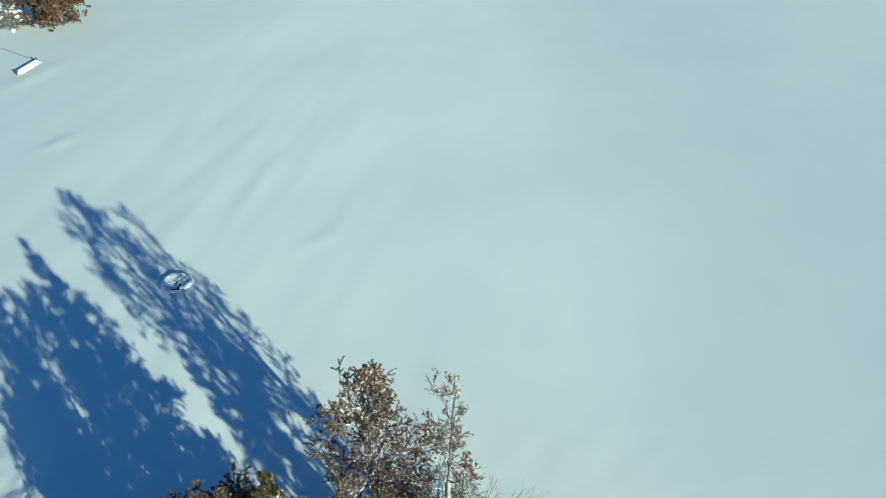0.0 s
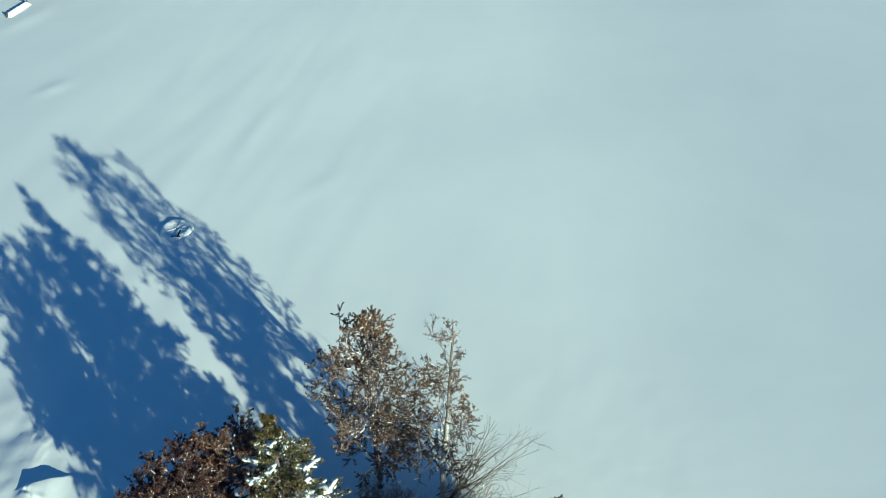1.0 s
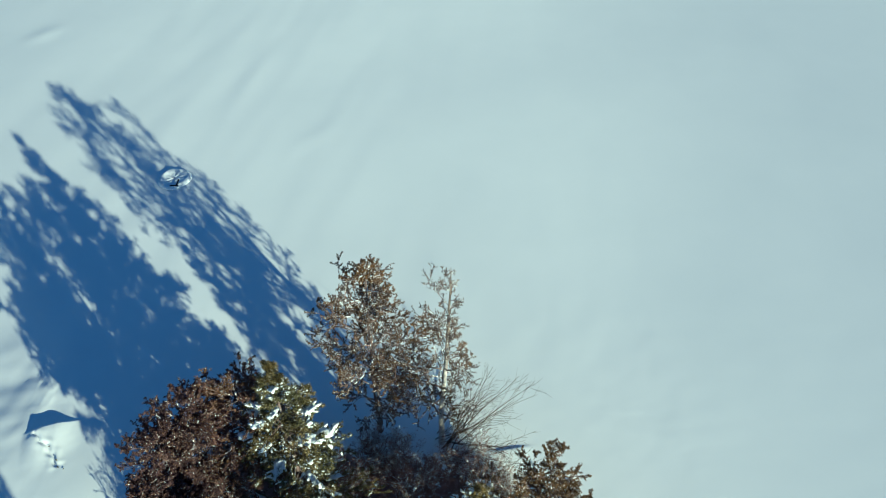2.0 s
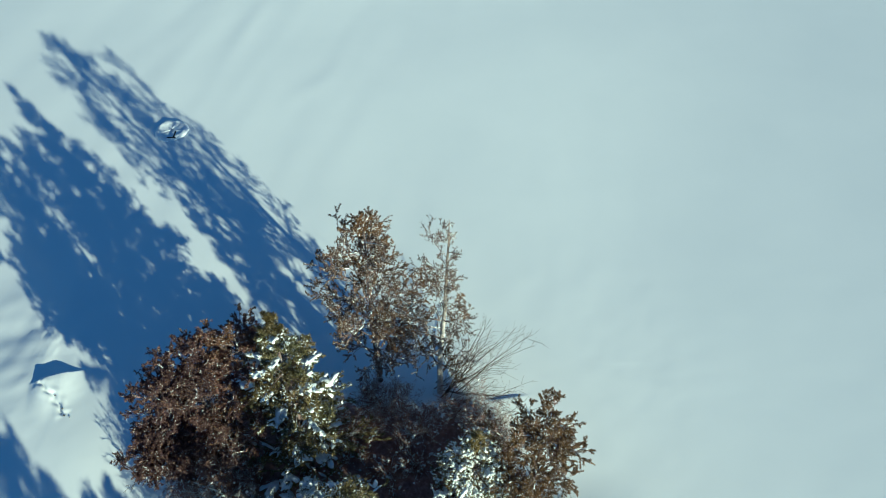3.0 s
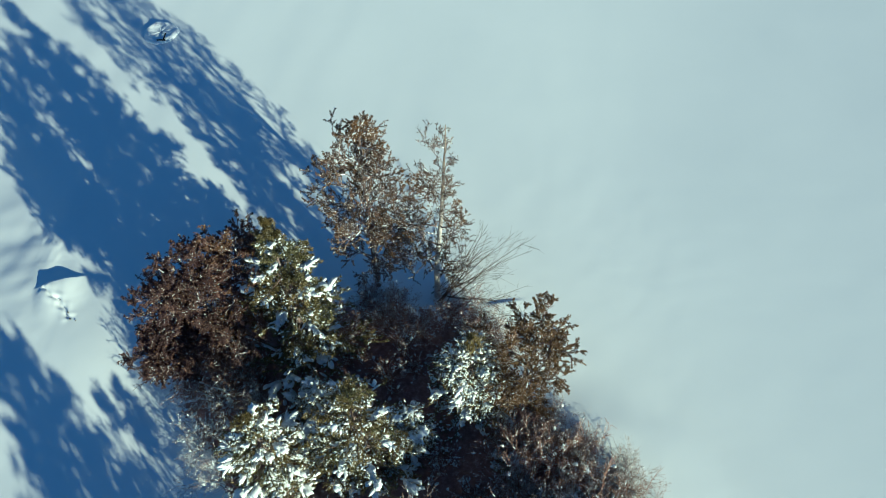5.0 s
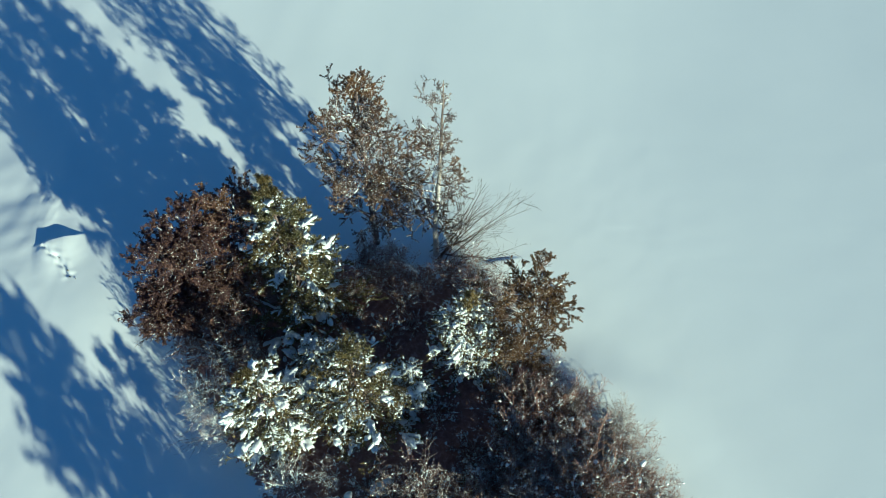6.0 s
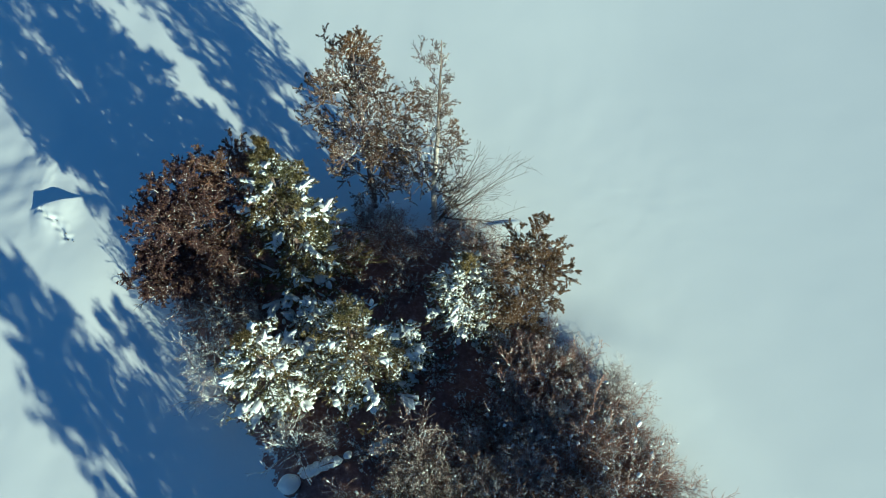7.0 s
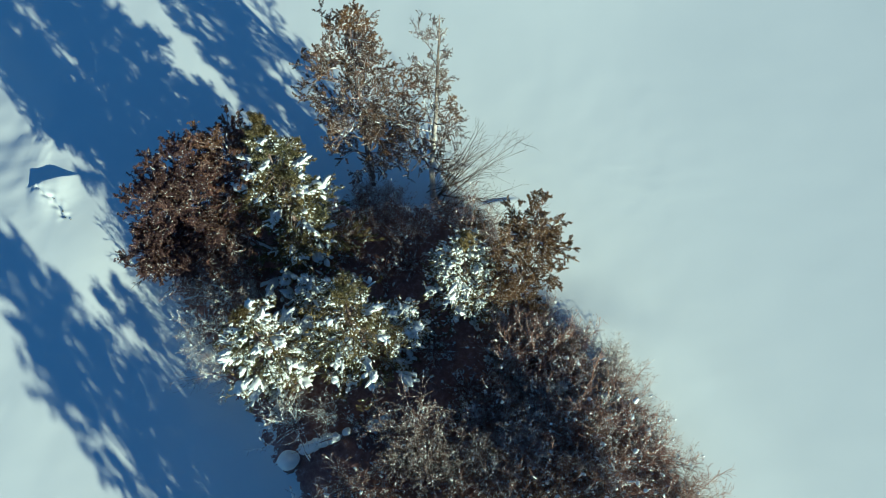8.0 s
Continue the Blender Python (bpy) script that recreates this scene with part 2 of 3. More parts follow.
def clumps(heap, rng, at, d, long, wide, thick, ball=BALL2, rough=0.22):
    """Soft uneven pads of snow that lie along d."""
    v, f = ball
    n = len(at)
    d = unit(d * np.array([1, 1, 0.6]))
    s = unit(np.cross(d, np.array([0, 0, 1.0])))
    up = np.cross(s, d)
    long, wide, thick = (np.broadcast_to(np.asarray(q, float), (n,)) for q in (long, wide, thick))
    k = rng.uniform(-3, 3, (n, 3, 3))
    ph = rng.uniform(0, 6, (n, 3))
    lump = 1 + rough * np.sin(np.einsum("nij,vj->nvi", k * 1.4, v) + ph[:, None]).sum(-1) * 0.6
    flat = np.where(v[:, 2] < 0, 0.45, 1.0)
    V = at[:, None] + lump[..., None] * (v[None, :, :1] * (d * long[:, None])[:, None] + v[None, :, 1:2] * (s * wide[:, None])[:, None]
                                         + (v[:, 2] * flat)[None, :, None] * (up * thick[:, None])[:, None])
    heap.add(V, (np.arange(n)[:, None, None] * len(v) + f[None]).reshape(-1, 3))


# ======== the ground: one sheet of snow ========
HEDGE = [(-8.0, 8.6), (-7.0, 6.7), (-5.4, 4.4), (-3.7, 2.2), (-1.6, -1.0), (0.6, -4.6), (6.0, -13.0), (14.0, -13.0), (9.9, -3.0),
         (7.4, 1.4), (6.0, 3.6), (5.3, 5.0), (3.9, 6.4), (2.6, 7.6), (1.0, 9.5), (-0.6, 10.2), (-2.2, 10.3), (-4.0, 9.9), (-6.2, 10.2)]


def in_hedge(x, y):
    """Metres inside the hedge's outline (negative outside); arrays."""
    best = np.full(x.shape, 1e9)
    odd = np.zeros(x.shape, bool)
    for (ax, ay), (bx, by) in zip(HEDGE, HEDGE[1:] + HEDGE[:1]):
        ex, ey = bx - ax, by - ay
        u = np.clip(((x - ax) * ex + (y - ay) * ey) / (ex * ex + ey * ey), 0, 1)
        best = np.minimum(best, np.hypot(x - ax - u * ex, y - ay - u * ey))
        cross = ((ay > y) != (by > y)) & (x < ex * (y - ay) / (ey if ey else 1e-9) + ax)
        odd ^= cross
    return np.where(odd, best, -best)


def bell(x, y, cx, cy, ax, ay, deg):
    a = radians(deg)
    u, v = (x - cx) * math.cos(a) + (y - cy) * math.sin(a), -(x - cx) * math.sin(a) + (y - cy) * math.cos(a)
    return np.exp(-(u / ax) ** 2 - (v / ay) ** 2)


def step(x):
    x = np.clip(x, 0, 1)
    return x * x * (3 - 2 * x)


def lip(x, y, cx, cy, deg, run, drop, half):
    """A drift that climbs over run metres along deg and falls off at (cx, cy)."""
    a = radians(deg)
    u, v = (x - cx) * math.cos(a) + (y - cy) * math.sin(a), -(x - cx) * math.sin(a) + (y - cy) * math.cos(a)
    rise = step((u + run) / run) ** 1.5
    fall = 1 - step(u / 0.14)
    return drop * rise * fall * np.exp(-(v / half) ** 4)


def field(x, y, scale, seed, octaves=3):
    """Smooth noise on arrays."""
    out = np.empty(x.size)
    for i, (a, b) in enumerate(zip((x / scale).ravel(), (y / scale).ravel())):
        out[i] = noise.fractal((a + seed * 7.3, b - seed * 3.1, seed * 1.7), 0.7, 2.1, octaves)
    return out.reshape(x.shape)


def ledge(x, y):
    """The broken edge of the snow bank: a ramp that ends in a sharp drop, cut short at its west end."""
    a = radians(108.6)
    u, v = (x + 11.45) * math.cos(a) + (y - 10.78) * math.sin(a), -(x + 11.45) * math.sin(a) + (y - 10.78) * math.cos(a)
    return 0.165 * step((u + 1.7) / 1.7) ** 1.4 * (1 - step(u / 0.09)) * step((0.72 - v) / 0.55) * step((v + 1.0) / 0.8)


def crack(x, y):
    """A ragged split in the crust, from the ledge towards the hedge, with one side lifted."""
    ex, ey = 1.15, -1.09
    n = math.hypot(ex, ey)
    u, v = ((x + 11.78) * ex + (y - 10.65) * ey) / n, (-(x + 11.78) * ey + (y - 10.65) * ex) / n
    span = step(u / 0.15) * step((1.65 - u) / 0.2)
    v = v + 0.035 * np.sin(5.1 * u) + 0.02 * np.sin(13.7 * u + 1.0)
    wide = 0.045 + 0.05 * np.exp(-((u - 0.95) / 0.22) ** 2)
    return span * (0.06 * np.exp(-(v / wide) ** 2) - 0.03 * np.exp(-((v - 0.13) / 0.10) ** 2) - 0.015 * np.exp(-((v + 0.14) / 0.10) ** 2))


def relief(x, y):
    near = np.exp(-((x + 4) / 40) ** 2 - ((y - 25) / 45) ** 2)
    # the field climbs a little to the east and falls away to the north-west
    e, w = np.clip(x - 5, 0, None), np.clip(-11 - x, 0, None)
    z = 1.5 * (1 - np.exp(-(e / 20) ** 2)) - 1.9 * (1 - np.exp(-(w / 30) ** 2))
    z += 0.07 * field(x, y, 15.0, 1, 2) * near
    a = radians(78)
    u, v = x * math.cos(a) + y * math.sin(a), -x * math.sin(a) + y * math.cos(a)
    west = step((3 - x) / 14)
    z += 0.020 * field(u / 5.0, v, 2.2, 2, 2) * near * (0.2 + 0.8 * west)
    z += 0.006 * field(x, y, 1.1, 3, 3) * near * step((30 - y) / 20)
    rough = bell(x, y, -12.9, 12.4, 4.0, 2.4, 50)
    z += 0.09 * field(x, y, 2.6, 4, 3) * rough
    z += 0.12 * bell(x, y, -10.0, 8.6, 2.2, 1.3, 137)
    jx, jy = 0.30 * field(x, y, 0.9, 6, 3), 0.30 * field(x, y, 0.9, 7, 3)
    z += ledge(x + 0.08 * jx, y + 0.08 * jy)
    z += lip(x + jy, y - jx, -12.35, 12.4, 60, 0.9, 0.05, 0.6)
    z -= crack(x + 0.10 * jy, y + 0.10 * jx)
    z += lip(x, y, 2.0, 10.1, 100, 1.2, 0.05, 0.5)
    z += 0.018 * bell(x, y, -5.6, 25.4, 1.2, 0.5, 50) + 0.06 * bell(x, y, -21.6, 35.2, 0.8, 0.4, 60)
    z += 0.018 * bell(x, y, -9.4, 30.0, 3.2, 0.5, 80) + 0.015 * bell(x, y, -14.6, 38.0, 4.0, 0.6, 88)
    z += 0.06 * bell(x, y, -27.9, 45.6, 2.2, 1.0, 75)
    # the bank falls away from the sun beyond the ledge
    u, v = -0.669 * x + 0.743 * y, 0.743 * x + 0.669 * y
    z -= 0.38 * step((u - 15.0) / 6.5) * step((v + 7) / 2) * step((0.8 - v) / 2)
    d = in_hedge(x, y)
    z += 0.14 * step(d / 1.2)
    east = step((x - 2.8) / 1.5) * step((8 - y) / 2)
    z += 0.12 * step((d + 2.2) / 2.1) * (1 - step((d + 0.1) / 0.45)) * east
    return z


def axis(lo, mid_lo, mid_hi, hi, fine, coarse, far=3000.0):
    mid = np.arange(mid_lo, mid_hi + 1e-6, fine)
    a, b = np.arange(mid_lo - coarse, lo, -coarse)[::-1], np.arange(mid_hi + coarse, hi, coarse)
    g = np.geomspace(1.0, far, 22)
    return np.concatenate([a[0] - g[::-1], a, mid, b, b[-1] + g])


def closer(line, lo, hi, gap=0.042):
    return np.concatenate([line[line < lo - gap], np.arange(lo, hi, gap), line[line > hi + gap]])


def ground():
    xs, ys = axis(-42, -14.5, 7.5, 42, 0.14, 0.46), axis(-16, 0.5, 15, 66, 0.14, 0.46)
    # a closer net where the crust is broken
    xs, ys = closer(xs, -12.5, -10.3, 0.03), closer(ys, 9.4, 11.7, 0.03)
    X, Y = np.meshgrid(xs, ys)
    Z = relief(X, Y)
    h = Heap()
    j, i = np.meshgrid(np.arange(len(ys) - 1), np.arange(len(xs) - 1), indexing="ij")
    q = j * len(xs) + i
    h.add(np.stack([X, Y, Z], -1), np.stack([q, q + 1, q + 1 + len(xs), q + len(xs)], -1).reshape(-1, 4))
    me = h.mesh("ground", M_GROUND, True)
    inset = 0.45 * step((X - 2.0) / 2.0)
    litter = np.clip(0.45 + (in_hedge(X, Y) - inset) / 1.3, 0, 1) * 0.88
    me.attributes.new("litter", 'FLOAT', 'POINT').data.foreach_set("value", litter.ravel().astype(np.float32))
    return tagged(new("ground", me), "wind-smoothed field of snow with leaf litter under the hedge", "snow", kind="structure")


ground()


def soil(x, y):
    return float(relief(np.array([[x]], float), np.array([[y]], float))[0, 0])


def stand(x, y, turn=0.0, size=1.0, tall=1.0, sink=0.05):
    return Matrix.LocRotScale((x, y, soil(x, y) - sink), Euler((0, 0, radians(turn))), (size, size, size * tall))


# ======== plants ========


def singly(name, P, R, sides, mat, parent, label=""):
    """One part for each line of P."""
    made = []
    for p, r in zip(P, R):
        h = Heap()
        tubes(h, p[None], r[None], sides)
        made.append(part(name, h, mat, parent, label, True))
    return made


def leafy_tree(name, m, seed, height, spread, r0, label, leaf_mat, leaf_count, leaf_size=0.075, low=0.22, limbs=26, lean=(0, 0),
               bark_mat=None, twig_mat=None, snow=140, up=0.35, shape=((0, 0.75), (0.4, 1.0), (0.75, 0.7), (1, 0.12)), face=None, group="",
               bare_top=0.0):
    """shape: limb length along the trunk, from the lowest limb to the tip; face: (degrees, how one-sided)."""
    rng = np.random.default_rng(seed)
    root = thing(name, m, label, "tree", group)
    n = 12
    s = np.linspace(0, 1, n)
    bend = np.cumsum(rng.normal(size=(n, 2)) * 0.008 * height / n ** 0.5, 0)
    trunk = np.stack([s * lean[0] + bend[:, 0] - bend[0, 0], s * lean[1] + bend[:, 1] - bend[0, 1], s * height], -1)[None]
    h = Heap()
    tubes(h, trunk, r0 * (1 - s[None]) ** 0.85 + 0.008, 8)
    part("trunk", h, bark_mat or M_BARK, root, smooth=True)
    k = limbs
    u = low + (1 - low) * (np.arange(k) + rng.random(k) * 0.8) / k * 0.985
    az = np.arange(k) * 2.4 + rng.normal(size=k) * 0.4
    at = np.stack([np.interp(u, s, trunk[0, :, c]) for c in range(3)], -1)
    q = (u - low) / (1 - low)
    prof = np.interp(q, [a for a, _ in shape], [b for _, b in shape])
    ll = spread * prof * rng.uniform(0.75, 1.25, k)
    if face:
        ll *= 1 + face[1] * np.cos(az - radians(face[0]))
    d = unit(np.stack([np.cos(az), np.sin(az), up + 0.45 * u + rng.normal(size=k) * 0.15], -1))
    limb = shoots(rng, at, d, ll, 7, 0.13, -0.03)
    singly("limb", limb, taper(k, 7, r0 * 0.40 * (1.1 - u), 0.005), 5, twig_mat or M_BARK, root)
    hb = Heap()
    sub, sl = sprout(rng, limb, ll, 7, (0.2, 1.0), 48, 0.5, 0.15, 0.18, 4)
    tubes(hb, sub, taper(len(sub), 4, 0.009, 0.0035), 3)
    twig, tl = sprout(rng, sub, sl, 5, (0.15, 1.0), 45, 0.55, 0.1, 0.2, 2)
    tubes(hb, twig, taper(len(twig), 2, 0.0045, 0.0025), 3)
    part("twigwork", hb, twig_mat or M_TWIG, root, kind="stuff")
    if leaf_count:
        hl = Heap()
        at, dd = on_lines(rng, np.concatenate([twig, sub[:, -2:]]), leaf_count)
        if bare_top:
            keep = rng.random(len(at)) > bare_top * np.clip(at[:, 2] / height * 2.2 - 0.9, 0, 1)
            at, dd = at[keep], dd[keep]
        leaves(hl, rng, at, dd, leaf_size, 0.42)
        part("foliage", hl, leaf_mat, root, kind="stuff")
    if snow:
        hs = Heap()
        at, dd = on_lines(rng, limb, snow, 0.1)
        clumps(hs, rng, at + [0, 0, 0.015], dd, rng.uniform(0.03, 0.11, snow), rng.uniform(0.012, 0.026, snow), 0.016, SPECK)
        at, dd = on_lines(rng, twig, snow * 3, 0.1)
        clumps(hs, rng, at, dd, rng.uniform(0.012, 0.035, snow * 3), rng.uniform(0.009, 0.018, snow * 3), 0.012, SPECK)
        part("snow", hs, M_SNOW, root, "clinging snow on the limbs", True, kind="stuff")
    return root


def conifer(name, m, seed, height, radius, label, snow=0.6, pad=0.13, whorls=13, needle=90000, group="", lean=(0, 0), fine=0.0, bare=0.45, full=0.75, size=0.2):
    rng = np.random.default_rng(seed)
    root = thing(name, m, label, "conifer", group)
    s = np.linspace(0, 1, 10)
    trunk = np.stack([s * lean[0], s * lean[1], s * height], -1)[None]
    h = Heap()
    tubes(h, trunk, 0.011 * height * (1 - s[None]) + 0.008, 8)
    part("trunk", h, M_BARK, root, smooth=True)
    h = Heap()
    at, dd = on_lines(rng, trunk[:, -3:], int(needle * 0.02), 0.0)
    needles(h, rng, at, dd, 0.08, 0.0085)
    part("leader_needles", h, M_NEEDLE, root, kind="stuff")
    starts, dirs, lens, ages = [], [], [], []
    for w in range(whorls):
        u = 0.12 + 0.86 * (w / (whorls - 1)) ** 0.9
        count = 6 if u < 0.75 else 5
        for b in range(count):
            az = 2 * math.pi * (b + 0.5 * (w % 2)) / count + rng.normal() * 0.22
            uu = min(0.985, u + rng.normal() * 0.015)
            starts.append((lean[0] * uu, lean[1] * uu, height * uu))
            rise = -0.12 + 0.75 * u ** 2.2 + rng.normal() * 0.08
            dirs.append((math.cos(az), math.sin(az), rise))
            lens.append(radius * ((1 - uu) ** full * 1.05 + 0.06) * rng.uniform(0.68, 1.18))
            ages.append(u)
    lens, ages = np.array(lens), np.array(ages)
    bough = shoots(rng, np.array(starts), unit(np.array(dirs)), lens, 8, 0.07, -0.02)
    k = 10
    spray, sl = sprout(rng, bough, lens, k, (0.18, 1.0), 52, 0.42, 0.02, 0.10, 5)
    spray[..., 2] = spray[:, :1, 2] + (spray[..., 2] - spray[:, :1, 2]) * 0.45
    tip, tl = sprout(rng, spray, sl, 4, (0.2, 1.0), 45, 0.45, 0.05, 0.1, 3)
    load = np.where(rng.random(len(bough)) < snow, rng.uniform(0.35, 1.0, len(bough)), 0.0) * np.clip((1.15 - bare - ages) / 0.3, 0.0, 1)
    share = needle * lens / lens.sum()
    for i in range(len(bough)):
        mine, tips = spray[i * k:(i + 1) * k], tip[i * k * 4:(i + 1) * k * 4]
        h = Heap()
        tubes(h, bough[i:i + 1], taper(1, 8, 0.010 + 0.012 * lens[i], 0.004), 5)
        arm = part("bough", h, M_BARK, root, smooth=True)
        h = Heap()
        tubes(h, mine, taper(k, 5, 0.006, 0.003), 3)
        part("twigwork", h, M_BARK, arm, kind="stuff")
        h = Heap()
        for ln, c, lo in ((bough[i:i + 1], 0.12, 0.2), (mine, 0.36, 0.25), (tips, 0.40, 0.45)):
            at, dd = on_lines(rng, ln, max(4, int(share[i] * c)), lo)
            needles(h, rng, at, dd, 0.070, 0.0074)
        part("needles", h, M_NEEDLE, arm, kind="stuff")
        if load[i] > 0.05:
            h = Heap()
            cloud, way = on_lines(rng, mine, 500, 0.0)
            for _ in range(rng.poisson(pad * load[i] * (0.35 + 0.9 * lens[i] / radius))):
                spot, along = (q[0] for q in on_lines(rng, bough[i:i + 1, 3:], 1, 0.25))
                reach = size * rng.uniform(0.6, 1.25) * (0.55 + 0.45 * lens[i] / radius)
                # a sagging cushion across the sprays, with fingers of snow on the twigs round it
                clumps(h, rng, spot[None] + [0, 0, 0.05], along[None], reach * 0.85, reach * rng.uniform(0.4, 0.6), reach * 0.30, BALL2, 0.5)
                off = cloud - spot
                near = np.nonzero((off ** 2).sum(1) < (1.3 * reach) ** 2)[0][:24]
                if len(near):
                    big = reach * rng.uniform(0.14, 0.40, len(near))
                    clumps(h, rng, cloud[near] + [0, 0, 0.045], way[near], big * 1.5, big * 0.75, big * 0.5, BALL1, 0.45)
            c = int(6 + 16 * fine)
            at, dd = on_lines(rng, tips, c, 0.0)
            clumps(h, rng, at + [0, 0, 0.015], dd, rng.uniform(0.018, 0.055, c), rng.uniform(0.012, 0.032, c), 0.018, SPECK)
            part("snow", h, M_SNOW, arm, "soft cushion of snow", True, kind="stuff")
    return root


def shrub(name, m, seed, height, radius, label, stems=16, leaf_mat=None, leaf_count=0, leaf_size=0.06, twig_mat=None, snow=60, fan=None,
          group="", arch=0.06, split=(6, 5), thick=0.012, pads=0, wander=0.10):
    """A bush of many stems; fan: (direction, half width) in degrees."""
    rng = np.random.default_rng(seed)
    root = thing(name, m, label, "shrub", group)
    if fan:
        az = np.radians(fan[0] + rng.uniform(-fan[1], fan[1], stems))
        tilt = rng.uniform(0.2, 2.4, stems)
    else:
        az = rng.uniform(0, 2 * math.pi, stems)
        tilt = np.abs(rng.normal(0.45, 0.35, stems)) * radius / height * 1.4
    d = unit(np.stack([np.cos(az) * tilt, np.sin(az) * tilt, np.ones(stems)], -1))
    start = np.stack([rng.normal(size=stems) * 0.12 * radius, rng.normal(size=stems) * 0.12 * radius, np.zeros(stems)], -1)
    L = height * rng.uniform(0.6, 1.0, stems) * np.sqrt(1 + 0.3 * tilt ** 2)
    stem = shoots(rng, start, d, L, 7, wander, arch)
    singly("stem", stem, taper(stems, 7, thick * rng.uniform(0.6, 1.3, stems), 0.004), 4, twig_mat or M_TWIG, root)
    hb = Heap()
    sub, sl = sprout(rng, stem, L, split[0], (0.2, 1.0), 38, 0.42, 0.1, 0.15, 3)
    tubes(hb, sub, taper(len(sub), 3, 0.0048, 0.0026), 3)
    twig, tl = sprout(rng, sub, sl, split[1], (0.15, 1.0), 40, 0.5, 0.1, 0.16, 2)
    tubes(hb, twig, taper(len(twig), 2, 0.0036, 0.002), 3)
    part("twigwork", hb, twig_mat or M_TWIG, root, kind="stuff")
    if leaf_count:
        hl = Heap()
        at, dd = on_lines(rng, np.concatenate([twig, sub[:, -2:]]), leaf_count)
        leaves(hl, rng, at, dd, leaf_size, 0.42)
        part("foliage", hl, leaf_mat, root, kind="stuff")
    if snow:
        hs = Heap()
        at, dd = on_lines(rng, np.concatenate([sub, stem[:, 2:5]]), snow, 0.1)
        clumps(hs, rng, at, dd, rng.uniform(0.012, 0.05, snow), rng.uniform(0.009, 0.022, snow), 0.013, SPECK)
        if pads:
            at, dd = on_lines(rng, sub, pads, 0.6)
            big = rng.uniform(0.02, 0.06, pads)
            clumps(hs, rng, at, dd, big * 1.25, big * 0.95, big * 0.5, BALL1, 0.4)
        part("snow", hs, M_SNOW, root, "specks of clinging snow", True, kind="stuff")
    return root


def fallen_trunk(a, b, r, seed, label):
    """A dead trunk on the ground from a to b (x, y, height of its axis), with a ridge of snow along it."""
    rng = np.random.default_rng(seed)
    a, b = np.array([a[0], a[1], soil(*a[:2]) + a[2]]), np.array([b[0], b[1], soil(*b[:2]) + b[2]])
    root = thing("fallen_trunk", Matrix.Translation(a), label, "log")
    s = np.linspace(0, 1, 9)[:, None]
    line = (b - a) * s + rng.normal(size=(9, 3)) * 0.02
    h = Heap()
    tubes(h, line[None], taper(1, 9, r, r * 0.5), 8)
    part("trunk", h, M_BARK, root, smooth=True)
    stub = shoots(rng, line[[2, 4, 5, 7]], unit(rng.normal(size=(4, 3)) + [0, 0, 0.6]), np.array([0.5, 0.7, 0.4, 0.6]), 5, 0.15)
    singly("branch_stub", stub, taper(4, 5, r * 0.3, 0.005), 5, M_BARK, root)
    h = Heap()
    at, dd = on_lines(rng, line[None], 26, 0.0)
    clumps(h, rng, at + [0, 0, r * 0.8], dd, rng.uniform(0.08, 0.2, 26), rng.uniform(0.6, 1.1, 26) * r, r * 0.5, BALL2)
    part("snow", h, M_SNOW, root, "ridge of snow along the bark", True, kind="stuff")
    return root


# ---- the two trees at the head of the hedge ----
leafy_tree("brown_leaved_tree", stand(-1.74, 10.75), 3, 7.1, 1.55, 0.085, "slender tree keeping its curled rust-brown leaves, flecked with snow",
           M_LEAF_RUST, 60000, 0.047, limbs=52, low=0.17, lean=(0.12, -0.1), snow=330, up=0.35,
           shape=((0, 0.7), (0.2, 1.0), (0.45, 1.0), (0.62, 0.92), (0.74, 0.60), (0.88, 0.34), (1, 0.1)))
leafy_tree("birch_tree", stand(0.04, 10.35), 8, 6.7, 1.4, 0.085, "snow-dusted white birch with sparse dry leaves",
           M_LEAF_RUST, 24000, 0.044, limbs=38, low=0.16, lean=(0.30, 0.5), bark_mat=M_BIRCH, twig_mat=M_BARK, snow=200, up=0.5,
           shape=((0, 0.9), (0.25, 1.0), (0.45, 0.85), (0.6, 0.45), (0.8, 0.42), (1, 0.14)), face=(185, 0.5), bare_top=0.75)
shrub("bare_fan_shrub", stand(0.12, 10.2), 21, 2.3, 2.2, "bare shrub of long whippy twigs fanning over the snow", stems=28, twig_mat=M_TWIG_BARE,
      snow=0, fan=(2, 52), arch=0.0, split=(6, 3), thick=0.015, wander=0.06)

# ---- conifers ----
conifer("young_pine", stand(-3.54, 8.5), 5, 6.2, 1.75, "olive-green young conifer with cushions of snow", snow=0.85, pad=1.7, size=0.215, needle=160000, fine=1.4, bare=0.2, full=0.95, whorls=15)
conifer("snowy_conifer", stand(-1.72, 5.25), 6, 4.9, 1.6, "young conifer thickly loaded with snow", snow=0.95, pad=2.6, size=0.165, needle=76000, fine=1.4, bare=0.24, full=0.72)
conifer("snowy_conifer", stand(-3.85, 4.95), 7, 4.3, 1.35, "low olive conifer with its boughs under snow", snow=0.95, pad=2.6, size=0.18, whorls=12, needle=64000, fine=1.4, bare=0.2, full=0.72)
conifer("snowy_conifer", stand(0.87, 6.8), 9, 4.2, 1.15, "narrow conifer white with fine snow", snow=1.0, pad=2.4, size=0.12, needle=50000, fine=5.0, bare=0.22)
conifer("low_conifer", stand(-0.7, 5.9), 25, 1.9, 1.0, "low shaded conifer bowed under snow", snow=0.95, pad=1.3, size=0.16, whorls=9, needle=20000, fine=3.0, bare=0.1)
